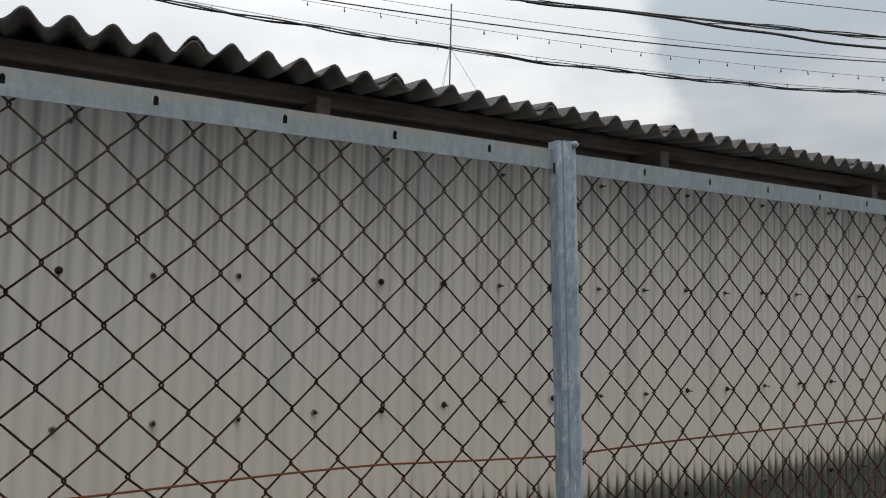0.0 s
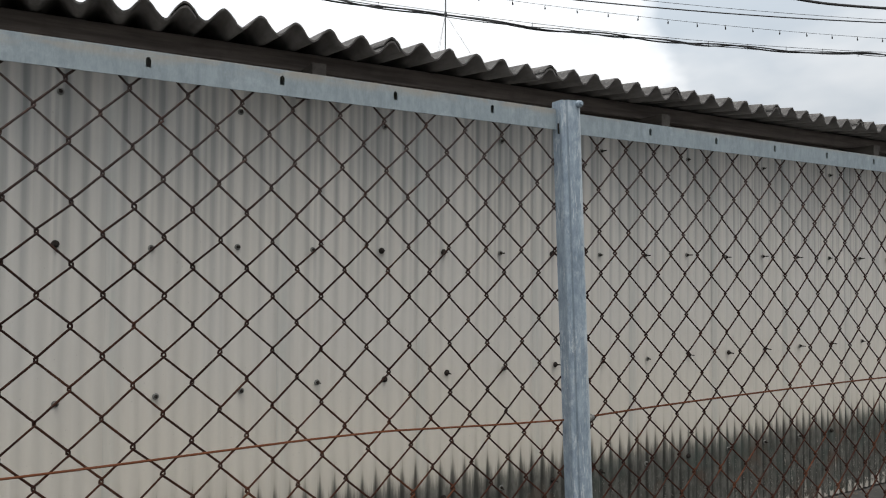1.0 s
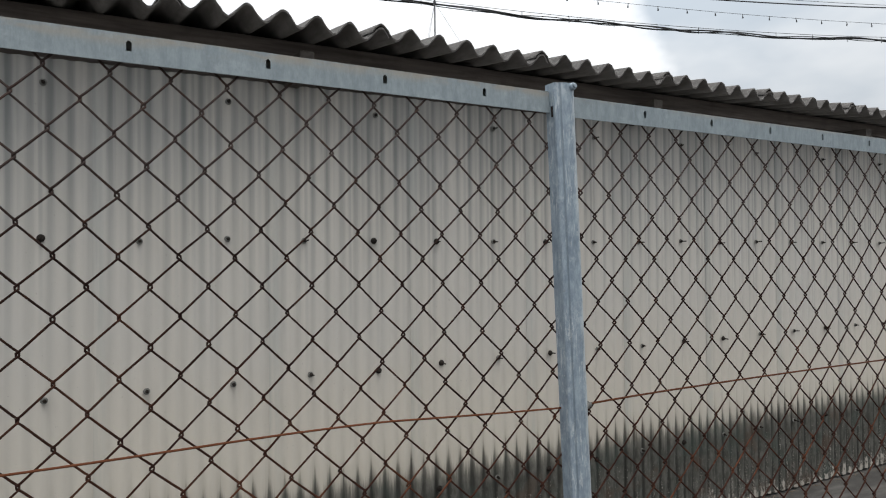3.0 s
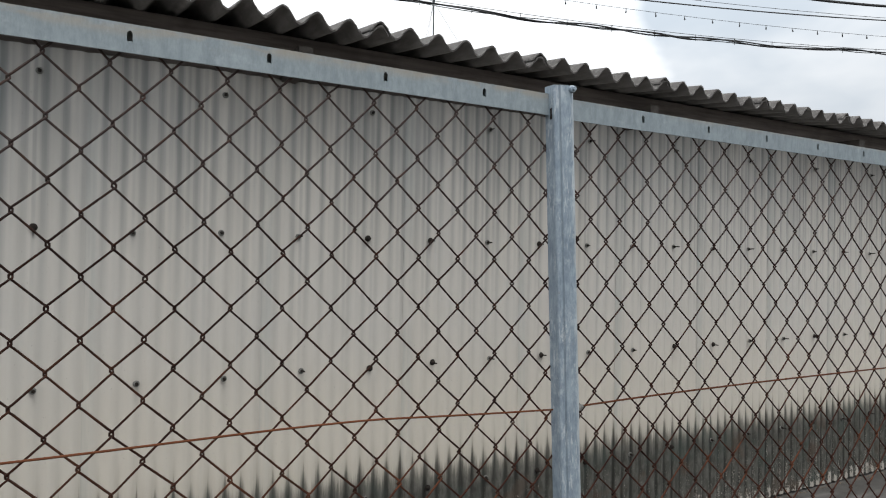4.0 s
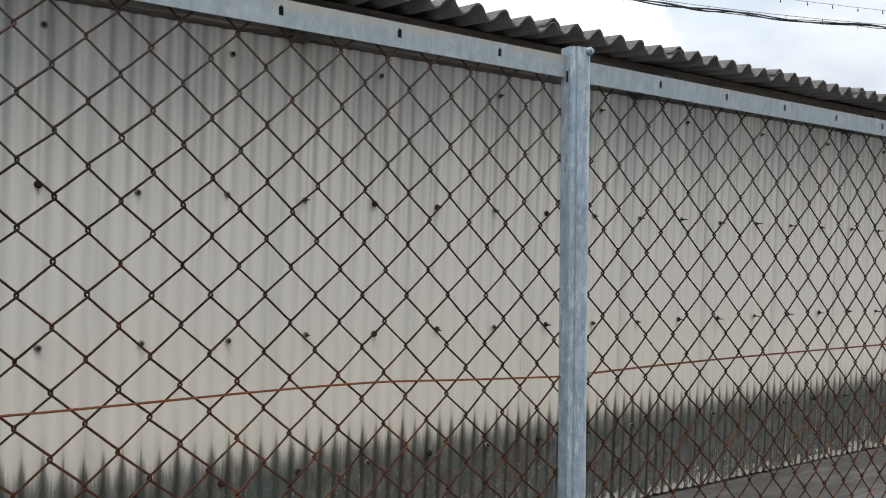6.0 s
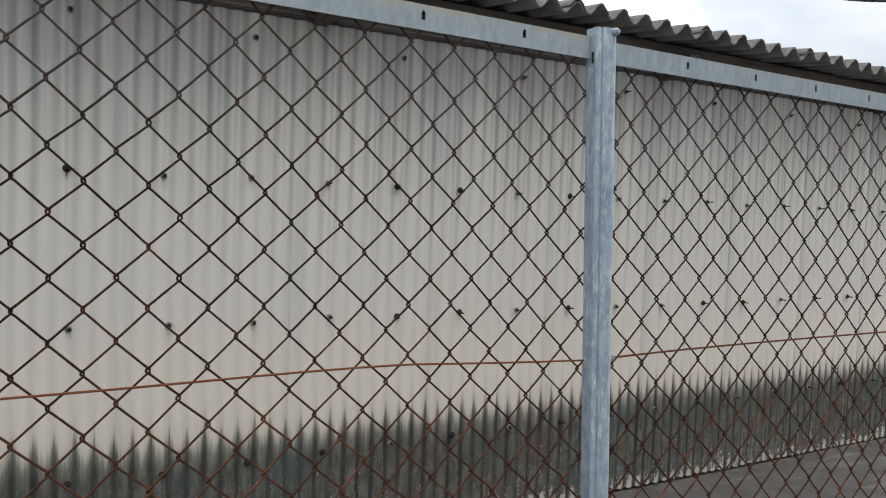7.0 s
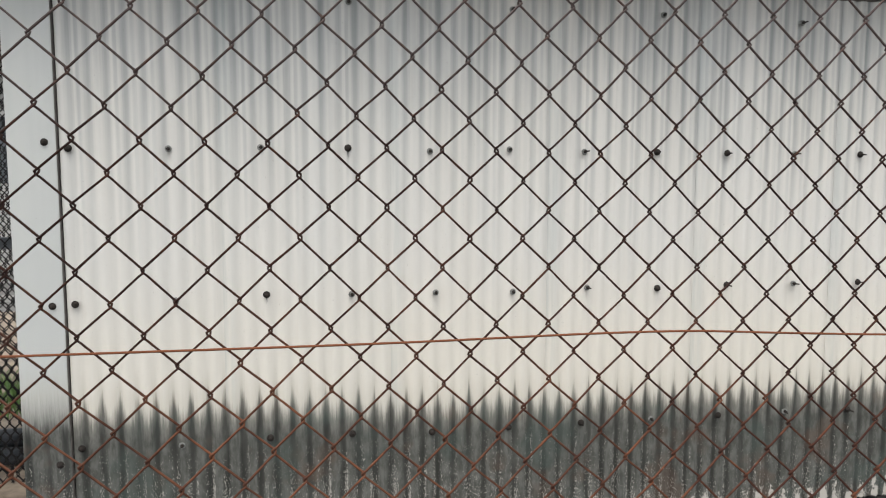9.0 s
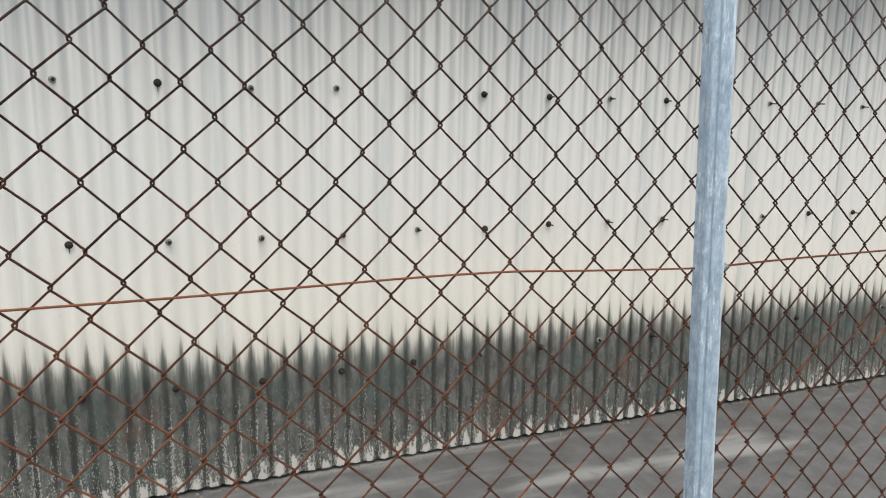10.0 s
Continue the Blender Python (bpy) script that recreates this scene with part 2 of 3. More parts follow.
def galvanised(name, dull, bright, rust=0.0):
    k = Mat(name, 0.48, 0.2)
    streak = k.noise(1.0, 6, 0.75, (75, 75, 27))
    bloom = k.noise(24, 5, 0.7, shift=(3, 0, 1))
    col = k.mix(k.span(streak, 0.28, 0.74), dull, bright)
    col = k.mix(k.math("MULTIPLY", k.span(bloom, 0.54, 0.70), 0.25 if rust else 0.6), col, (0.48, 0.535, 0.58))
    col = k.mix(k.math("MULTIPLY", k.span(k.noise(70, 4, 0.7, shift=(8, 8, 8)), 0.64, 0.72), 0.5), col, (0.23, 0.25, 0.27))
    if not rust:
        # white bloom in upright scabs and a few dark drips
        scabs = k.math("MULTIPLY", k.span(k.noise(1.0, 6, 0.75, (140, 140, 24), (1, 4, 2)), 0.53, 0.62), k.span(k.noise(7, 3, 0.6, (1.5, 1.5, 0.6), (3, 3, 0)), 0.42, 0.60))
        col = k.mix(k.math("MULTIPLY", scabs, 0.75), col, (0.56, 0.60, 0.62))
        col = k.mix(k.math("MULTIPLY", k.span(k.noise(1.0, 3, 0.6, (160, 160, 3.0), (6, 2, 2)), 0.62, 0.70), 0.45), col, (0.10, 0.14, 0.19))
        # the rolled groove's shade is painted as a dark line, white zinc bloom lies along the shoulder
        own = k.t.nodes.new("ShaderNodeSeparateXYZ")
        k.t.links.new(k.t.nodes.new("ShaderNodeTexCoord").outputs["Object"], own.inputs[0])
        groove = k.span(k.math("ABSOLUTE", k.math("SUBTRACT", own.outputs[0], 0.0138)), 0.0028, 0.0006)
        col = k.mix(k.math("MULTIPLY", groove, 0.50), col, (0.10, 0.14, 0.18))
        ragged = k.math("ADD", own.outputs[0], k.math("MULTIPLY", k.math("SUBTRACT", k.noise(1.0, 5, 0.75, (60, 60, 22), (2, 8, 1)), 0.5), 0.045))
        col = k.mix(k.math("MULTIPLY", k.span(ragged, 0.040, 0.052), 0.65), col, (0.54, 0.585, 0.605))
    if rust:
        x, y, z = k.axes()
        top = k.math("MULTIPLY", k.span(z, 1.822, 1.846), k.span(k.noise(9, 4, 0.6, (1, 1, 3)), 0.40, 0.62))
        col = k.mix(k.math("MULTIPLY", top, rust), col, (0.33, 0.275, 0.20))
    k.put(col, "Base Color")
    k.put(k.span(bloom, 0.35, 0.7, 0.36, 0.68), "Roughness")
    k.bump(k.math("ADD", k.noise(90, 5, 0.6), k.noise(1.0, 3, 0.5, (130, 130, 9))), 0.25, 0.001)
    return k.m


def rusty_wire(name, high, low, swap=(1.35, 0.75)):
    k = Mat(name, 0.8, 0.0)
    k.b.inputs["Specular IOR Level"].default_value = 0.1
    x, y, z = k.axes()
    n = k.noise(38, 4, 0.65)
    where = k.span(k.math("ADD", z, k.math("MULTIPLY", k.math("SUBTRACT", k.noise(4.5, 3, 0.6, shift=(3, 3, 3)), 0.5), 1.0)), *swap)
    col = k.mix(where, high, low)
    # upper strands greyer: bare zinc, and sky sheen painted into the colour
    col = k.mix(k.math("MULTIPLY", k.span(z, 1.45, 1.75), 0.65), col, (0.095, 0.075, 0.070))
    col = k.mix(k.math("MULTIPLY", k.span(n, 0.5, 0.66), 0.32), col, (0.11, 0.045, 0.025))
    spots = k.math("MULTIPLY", k.span(k.noise(11, 4, 0.65, shift=(2, 5, 6)), 0.52, 0.62), where)
    col = k.mix(k.math("MULTIPLY", spots, 0.75), col, (0.145, 0.054, 0.027))
    # the rust is freshest along the older stretch of netting
    fresh = k.math("MULTIPLY", k.math("MULTIPLY", k.span(x, 0.95, -0.1), where), k.span(k.noise(16, 4, 0.65, shift=(9, 2, 4)), 0.36, 0.62, 0.25, 0.8))
    col = k.mix(fresh, col, (0.130, 0.052, 0.027))
    col = k.mix(k.math("MULTIPLY", k.chance(), 0.3), col, (0.020, 0.012, 0.010))
    k.put(col, "Base Color")
    k.bump(k.noise(420, 3, 0.6), 0.5, 0.0008)
    return k.m


def concrete():
    k = Mat("stained_concrete", 0.88)
    big = k.noise(1.0, 5, 0.55, (0.55, 3.6, 1), (1, 3, 0))
    mid = k.noise(7, 6, 0.65)
    col = k.mix(k.span(mid, 0.3, 0.7), (0.050, 0.047, 0.044), (0.082, 0.078, 0.073))
    # long pale streaks drawn out along x
    col = k.mix(k.math("MULTIPLY", k.span(big, 0.50, 0.66), 0.75), col, (0.20, 0.19, 0.178))
    col = k.mix(k.math("MULTIPLY", k.span(k.noise(3.1, 4, 0.6, shift=(9, 9, 0)), 0.56, 0.68), 0.5), col, (0.04, 0.038, 0.035))
    col = k.mix(k.span(k.noise(210, 2, 0.5), 0.68, 0.72, 0.0, 0.5), col, (0.26, 0.25, 0.23))
    k.put(col, "Base Color")
    k.bump(k.math("ADD", k.noise(180, 5, 0.65), mid), 0.35, 0.002)
    return k.m


def grained(name, dark, light, rough=0.8, stretch=(3, 40, 40), metal=0.0, sheen=0.5):
    k = Mat(name, rough, metal)
    k.b.inputs["Specular IOR Level"].default_value = sheen
    n = k.noise(1.0, 5, 0.6, stretch)
    col = k.mix(k.span(n, 0.3, 0.7), dark, light)
    col = k.mix(k.math("MULTIPLY", k.span(k.noise(6, 4, 0.6, shift=(5, 1, 2)), 0.5, 0.7), 0.4), col, tuple(c * 0.6 for c in dark))
    k.put(col, "Base Color")
    k.bump(n, 0.3, 0.002)
    return k.m


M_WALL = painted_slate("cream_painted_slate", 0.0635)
M_BOARD = painted_slate("cream_painted_board", 0.0635, 0.0)
M_ROOF = slate_roof()
M_UNDER = grained("grey_slate_underside", (0.15, 0.143, 0.138), (0.25, 0.24, 0.232), 0.9, (20, 4, 20))
M_ZINC = galvanised("galvanised_steel", (0.168, 0.218, 0.272), (0.335, 0.405, 0.462))
M_RAIL = galvanised("galvanised_rail_steel", (0.19, 0.228, 0.250), (0.275, 0.325, 0.350), 0.55)
M_WIRE = rusty_wire("rusted_chain_link", (0.018, 0.0085, 0.0065), (0.046, 0.019, 0.0135))
M_TENSION = rusty_wire("orange_rusted_wire", (0.125, 0.046, 0.022), (0.15, 0.055, 0.026))
M_FLOOR = concrete()
M_TIMBER = grained("dark_weathered_timber", (0.085, 0.072, 0.065), (0.165, 0.142, 0.128))
M_ENDGRAIN = grained("lit_bare_timber_end", (0.17, 0.14, 0.11), (0.32, 0.27, 0.22), stretch=(60, 60, 60))
M_ARM = grained("grey_timber", (0.05, 0.043, 0.038), (0.09, 0.08, 0.07), stretch=(30, 3, 30))
M_BOLT_DARK = grained("dark_rusted_bolt", (0.014, 0.012, 0.011), (0.030, 0.024, 0.020), 0.8, (90, 90, 90), sheen=0.15)
M_BOLT_ZINC = grained("dull_zinc_bolt", (0.09, 0.09, 0.085), (0.22, 0.22, 0.205), 0.65, (90, 90, 90), sheen=0.3)
M_CABLE = grained("black_cable_sheath", (0.012, 0.012, 0.013), (0.03, 0.03, 0.032), 0.6, (30, 30, 30))
M_SOIL = grained("bare_soil", (0.10, 0.075, 0.055), (0.19, 0.15, 0.11), 0.95, (9, 9, 9))
M_GRASS = grained("grass_blade", (0.05, 0.10, 0.02), (0.10, 0.19, 0.04), 0.6, (12, 12, 12))
M_OLDWIRE = grained("dark_old_wire", (0.007, 0.0065, 0.0065), (0.018, 0.016, 0.0155), 0.8, (50, 50, 50), sheen=0.12)
M_BLOCK = grained("pale_render", (0.22, 0.215, 0.205), (0.36, 0.35, 0.335), 0.85, (3, 3, 6))
M_PIPE = grained("dark_grey_pipe", (0.035, 0.04, 0.045), (0.075, 0.08, 0.09), 0.5, (9, 9, 9))


# ---- mesh helpers ----
def mesh_of(name, verts, faces, material, smooth=False):
    me = bpy.data.meshes.new(name)
    me.from_pydata(verts, [], faces)
    me.materials.append(material)
    if smooth:
        me.polygons.foreach_set("use_smooth", [True] * len(me.polygons))
    me.update()
    return me


def piece(name, me, parent=None, label="", m=None):
    ob = new(name, me)
    if parent:
        ob.parent = parent
    if m is not None:
        ob.matrix_basis = m
    return tagged(ob, label)


def part(name, bm, material, parent=None, label="", smooth=False, m=None):
    me = bpy.data.meshes.new(name)
    bm.to_mesh(me)
    bm.free()
    me.materials.append(material)
    if smooth:
        me.polygons.foreach_set("use_smooth", [True] * len(me.polygons))
    return piece(name, me, parent, label, m)


def thing(name, label, category, kind="", group="", at=(0, 0, 0)):
    ob = tagged(new(name), label, category, group, kind)
    ob.location = at
    ob.empty_display_size = 0.1
    return ob


def box(bm, x0, x1, y0, y1, z0, z1, bevel=0.0):
    r = bmesh.ops.create_cube(bm, size=1.0)["verts"]
    for v in r:
        v.co = Vector((x0 + (v.co.x + 0.5) * (x1 - x0), y0 + (v.co.y + 0.5) * (y1 - y0), z0 + (v.co.z + 0.5) * (z1 - z0)))
    if bevel:
        edges = list({e for v in r for e in v.link_edges})
        bmesh.ops.bevel(bm, geom=edges, offset=bevel, segments=2, affect="EDGES", profile=0.5)
    return bm


def boxed(*a, bevel=0.0):
    return box(bmesh.new(), *a, bevel=bevel)


def drum(bm, m, r0, r1, length, sides=12, bevel=0.0):
    r = bmesh.ops.create_cone(bm, cap_ends=True, segments=sides, radius1=r0, radius2=r1, depth=length, matrix=m)["verts"]
    if bevel:
        edges = [e for e in {e for v in r for e in v.link_edges} if len(e.link_faces) == 2 and any(len(f.verts) > 4 for f in e.link_faces)]
        bmesh.ops.bevel(bm, geom=edges, offset=bevel, segments=2, affect="EDGES", profile=0.5)
    return bm


def tube(points, radius, sides=6, verts=None, faces=None):
    """A round bar along the points, added to verts and faces."""
    verts, faces = ([] if verts is None else verts), ([] if faces is None else faces)
    pts = [Vector(p) for p in points]
    first = len(verts)
    side = None
    for i, p in enumerate(pts):
        d = (pts[min(i + 1, len(pts) - 1)] - pts[max(i - 1, 0)]).normalized()
        if side is None:
            side = d.orthogonal().normalized()
        side = (side - d * side.dot(d)).normalized()
        up = d.cross(side)
        for j in range(sides):
            a = 2 * math.pi * j / sides
            verts.append(tuple(p + (radius[i] if isinstance(radius, list) else radius) * (math.cos(a) * side + math.sin(a) * up)))
    for i in range(len(pts) - 1):
        for j in range(sides):
            a, b = first + i * sides + j, first + i * sides + (j + 1) % sides
            faces.append((a, b, b + sides, a + sides))
    faces.append(tuple(first + j for j in reversed(range(sides))))
    faces.append(tuple(first + (len(pts) - 1) * sides + j for j in range(sides)))
    return verts, faces


def corrugated(name, width, length, pitch, depth, thick, material, per_wave=10, cuts=8, wobble=0.0, slant=0.0, start=0.0, inner=None):
    """A wavy sheet: x across the waves, z along them, its face towards -y. slant brings the far edge forward for the lap."""
    nx = int(round(width / pitch * per_wave))
    rng = random.Random(name)
    edge = [rng.uniform(-wobble, wobble) for _ in range(nx + 1)]
    verts, faces = [], []
    for layer in (0, 1):
        for i in range(nx + 1):
            x = width * i / nx
            y = -0.5 * depth * math.cos(2 * math.pi * (x - start) / pitch) - slant * (1 - x / width) + layer * thick
            for j in range(cuts + 1):
                z = length * j / cuts
                if j == 0:
                    z += edge[i]
                verts.append((x, y, z))
    row, half = cuts + 1, (nx + 1) * (cuts + 1)
    for i in range(nx):
        for j in range(cuts):
            a = i * row + j
            faces.append((a, a + row, a + row + 1, a + 1))
            faces.append((a + half, a + half + 1, a + half + row + 1, a + half + row))
        for j, flip in ((0, False), (cuts, True)):
            a = i * row + j
            q = (a, a + half, a + half + row, a + row)
            faces.append(q[::-1] if flip else q)
    for i, flip in ((0, True), (nx, False)):
        for j in range(cuts):
            a = i * row + j
            q = (a, a + half, a + half + 1, a + 1)
            faces.append(q[::-1] if flip else q)
    me = mesh_of(name, verts, faces, material, True)
    me.set_sharp_from_angle(angle=radians(50))
    if inner:
        me.materials.append(inner)
        for i in range(nx * cuts):
            me.polygons[2 * (i // cuts) * cuts + 2 * (i // cuts) + 2 * (i % cuts) + 1].material_index = 1
    return me


# ---- ground ----
bm = bmesh.new()
bmesh.ops.create_grid(bm, x_segments=40, y_segments=40, size=400)
ground = tagged(part("ground", bm, M_FLOOR), "grey stained concrete ground along the corrugated wall", "ground", kind="structure")

# ---- the shed's front wall: corrugated sheets, ten waves apart, lapped ----
PITCH = 0.0635
WALL_TOP = 2.190
wall = thing("wall_north", "cream painted corrugated cement wall, black mould along its foot", "wall", "structure")
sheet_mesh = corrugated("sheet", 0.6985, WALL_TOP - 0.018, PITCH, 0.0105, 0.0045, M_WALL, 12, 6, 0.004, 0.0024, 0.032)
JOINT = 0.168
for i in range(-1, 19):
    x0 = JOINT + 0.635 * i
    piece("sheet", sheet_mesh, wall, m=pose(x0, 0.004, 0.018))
# the first sheet at the corner is cut narrower
piece("sheet", corrugated("cut_sheet", 0.5850, WALL_TOP - 0.018, PITCH, 0.0105, 0.0045, M_WALL, 12, 6, 0.004, 0.006, 0.0715), wall, m=pose(-1.0165, 0.004, 0.018))


def hook_bolt(dark, stub, run=0.0):
    """A hook bolt's washer, nut and thread end, its head towards -y; a dark one wears a round cap, with a rust run below it or none."""
    turn = pose(0, 0, 0, 90)
    b = bmesh.new()
    if dark:
        drum(b, turn @ pose(0, 0, 0.0010), 0.0140, 0.0135, 0.002, 16)
        drum(b, turn @ pose(0, 0, 0.006), 0.0122, 0.0085, 0.008, 14, 0.002)
        drum(b, turn @ pose(0, 0, 0.012), 0.0065, 0.0050, 0.006, 6)
        if run:
            q = [b.verts.new(c) for c in ((-0.0016, 0.0005, -0.009), (0.0016, 0.0005, -0.009), (0.0004, 0.0005, -run), (-0.0016, 0.003, -0.009), (0.0016, 0.003, -0.009), (0.0004, 0.003, -run))]
            for f in ((0, 2, 1), (3, 4, 5), (0, 1, 4, 3), (1, 2, 5, 4), (2, 0, 3, 5)):
                b.faces.new([q[v] for v in f])
    else:
        drum(b, turn @ pose(0, 0, 0.0015), 0.0125, 0.0115, 0.003, 16)
        drum(b, turn @ pose(0.001, 0.001, 0.007), 0.0070, 0.0066, 0.008, 6)
    if stub:
        drum(b, turn @ pose(0, 0, 0.010 + stub / 2), 0.0032, 0.003, stub, 8)
    for f in b.faces:
        f.material_index = 1 if not dark and f.calc_center_median().y < -0.0032 else 0
    me = bpy.data.meshes.new("hook_bolt")
    b.to_mesh(me)
    b.free()
    me.materials.append(M_BOLT_DARK if dark else M_BOLT_ZINC)
    me.materials.append(M_BOLT_DARK)
    return me


BOLTS = [hook_bolt(True, 0), hook_bolt(False, 0.014), hook_bolt(False, 0.030), hook_bolt(True, 0.026), hook_bolt(True, 0, 0.040), hook_bolt(False, 0.008)]
# the spacing of the bolts drifts along the wall, in millimetres
BOW = (-14, 0, 2, 1, -2, -8, -17, -27, -36, -45, -54, -56, -54, -49, -43, -31, -22, -8)
KINDS = {(1, -3): 0, (1, -2): 1, (1, -1): 1, (1, 0): 4, (1, 1): 1, (1, 2): 5, (1, 3): 2, (1, 4): 3, (2, -3): 0, (2, -2): 5, (2, -1): 4, (2, 0): 5, (2, 1): 1, (2, 2): 5, (2, 3): 2, (2, 4): 3, (2, 5): 3, (2, 6): 2}
rng = random.Random(5)
for row, z in enumerate((2.096, 1.554, 0.998, 0.435)):
    for i in range(-3, 30):
        if row == 0 and i % 2:
            continue
        kind = rng.choices((0, 1, 2, 3), ((0, 4, 5, 0), (0, 3, 6, 4), (0, 3, 6, 5), (4, 4, 2, 3))[row])[0]
        kind = KINDS.get((row, i), kind)
        bow = BOW[min(max(i + 2, 0), 17)]
        x = 0.014 + 0.3175 * i + 0.001 * bow + ((0.010 if i > 0 else -0.002) if row == 2 else -0.010 if row == 1 else 0.0) + rng.uniform(-0.003, 0.003)
        if i == -3:
            x = -0.989
        piece("hook_bolt", BOLTS[kind], wall, m=pose(x, -0.006, z + (0.008 * min(0, i + 1) if row == 2 else 0.0) + rng.uniform(-0.006, 0.006), rng.uniform(-5, 5), 0 if kind in (0, 4) else rng.uniform(0, 60), rng.uniform(-8, 8)))

# flat corner board and the plain walls that close the shed
corner = thing("corner_board", "flat cream corner board with mould at its foot", "trim", "structure")
part("board", boxed(-1.187, -1.023, -0.020, 0.012, 0.015, WALL_TOP, bevel=0.003), M_BOARD, corner)
part("return_board", boxed(-1.187, -1.170, 0.0125, 0.15, 0.015, WALL_TOP, bevel=0.002), M_BOARD, corner)
# a thin dark strip fills the seam beside the board
part("seam", boxed(-1.0225, -1.0200, -0.019, 0.010, 0.016, WALL_TOP), M_ARM, corner, "thin dark strip in the seam")
for z in (1.570, 0.980, 0.385):
    piece("hook_bolt", BOLTS[0], corner, m=pose(-1.062, -0.019, z))
for nm, dims in (("wall_west", (-1.165, -1.10, 0.155, 7.0, 0.0, 2.30)), ("wall_east", (11.6, 11.7, 0.08, 7.0, 0.0, 2.30)), ("wall_back", (-1.165, 11.7, 7.005, 7.1, 0.0, 2.30))):
    tagged(part(nm, boxed(*dims), M_BOARD), "cream painted cement wall of the shed", "wall", kind="structure")
# unseen dark lining above and behind the front wall, added to keep the gap dark
tagged(part("ceiling", boxed(-1.16, 11.6, 0.10, 7.0, 2.30, 2.32), M_TIMBER), "dark unseen lining added to darken the gap above the wall", "ceiling", kind="structure")

# ---- eaves ----
EAVE_Y, EAVE_Z, SLOPE = -0.30, 2.353, 7.5
eaves = thing("eaves_frame", "dark weathered timber eaves framing below the roof sheets", "eaves", "structure")
part("purlin", boxed(-1.6, 12.0, -0.060, -0.015, 2.279, 2.353, bevel=0.004), M_TIMBER, eaves)
part("wall_plate", boxed(-1.16, 11.6, 0.025, 0.095, 2.150, 2.318, bevel=0.004), M_TIMBER, eaves)
part("batten", boxed(-1.16, 11.6, -0.030, -0.012, 2.202, 2.212, bevel=0.002), M_TIMBER, eaves)
for i in range(-1, 7):
    x = 0.900 + 1.86 * i
    if x < -1.3:
        continue
    arm = part("outrigger", boxed(x - 0.030, x + 0.030, -0.207, 0.024, 2.180, 2.278, bevel=0.004), M_ARM, eaves)
    if i == 0:
        # pale cap: the light on the bare sawn end is put into its colour
        part("bare_end", boxed(x - 0.027, x + 0.027, -0.210, -0.2065, 2.183, 2.208, bevel=0.001), M_ENDGRAIN, arm, "bare sawn timber end, light painted in")

# ---- roof ----
roof = thing("roof", "grey weathered corrugated slate roof with lapped sheets", "roof", "structure")
roof_mesh = corrugated("roof_sheet", 0.852, 3.95, 0.13, 0.054, 0.0075, M_ROOF, 14, 12, 0.004, 0.017, 0.036, M_UNDER)
far_mesh = corrugated("far_roof_sheet", 0.852, 3.95, 0.13, 0.054, 0.0075, M_ROOF, 6, 4, 0.003, 0.017, 0.036)
lie = pose(0, 0, 0, -90 + SLOPE, 0, 0)
for i in range(-3, 16):
    x0 = 0.389 - 0.036 + 0.78 * i
    piece("roof_sheet", roof_mesh, roof, m=pose(x0, EAVE_Y, EAVE_Z) @ lie)
    piece("roof_sheet", far_mesh, roof, m=pose(x0 + 0.852, EAVE_Y + 2 * 3.93 * math.cos(radians(SLOPE)), EAVE_Z, 0, 0, 180) @ lie)

# ---- chain-link fence ----
FY = -1.552
# netting as it hangs: columns i and half rows j, slightly pulled out of square
LEFT_X = [-0.01371, 0.00117, -0.00345, -0.0142, 0.48185, -0.0082, 0.00637, -0.01368, 0.00174, 0.00317]
LEFT_Z = [1.33786, 0.50967, -0.00585, 0.00073, -0.00719, -0.01614, 0.00362, 0.00162, 0.00628, -0.0005]
RIGHT_X = [1.19842, -0.02377, 0.00855, -0.0046, 0.4695, -0.00282, -0.00499, 0.01586, -0.00158, -0.00352]
RIGHT_Z = [1.32345, 0.50318, -0.00075, -0.00254, -0.00401, 0.00807, -0.00094, -0.0024, 0.00014, 0.00058]
fence = thing("chain_link_fence", "rusted chain-link fence with galvanised post and slotted top rail", "fence", at=(0, 0, 0))


def knot(cx, cz, i, j):
    """Where column i crosses half row j; past the well-stretched middle the net runs on evenly."""
    ci, cj = min(max(i, -13), 25), min(max(j, -9), 9)
    b = [(ci / 10) ** p * (cj / 10) ** q for p in range(4) for q in range(4 - p)]
    x, z = sum(p * q for p, q in zip(cx, b)), sum(p * q for p, q in zip(cz, b))
    return x + (i - ci) * 0.0475, z + (j - cj) * 0.0512 + 0.001 * min(0, i + 3)


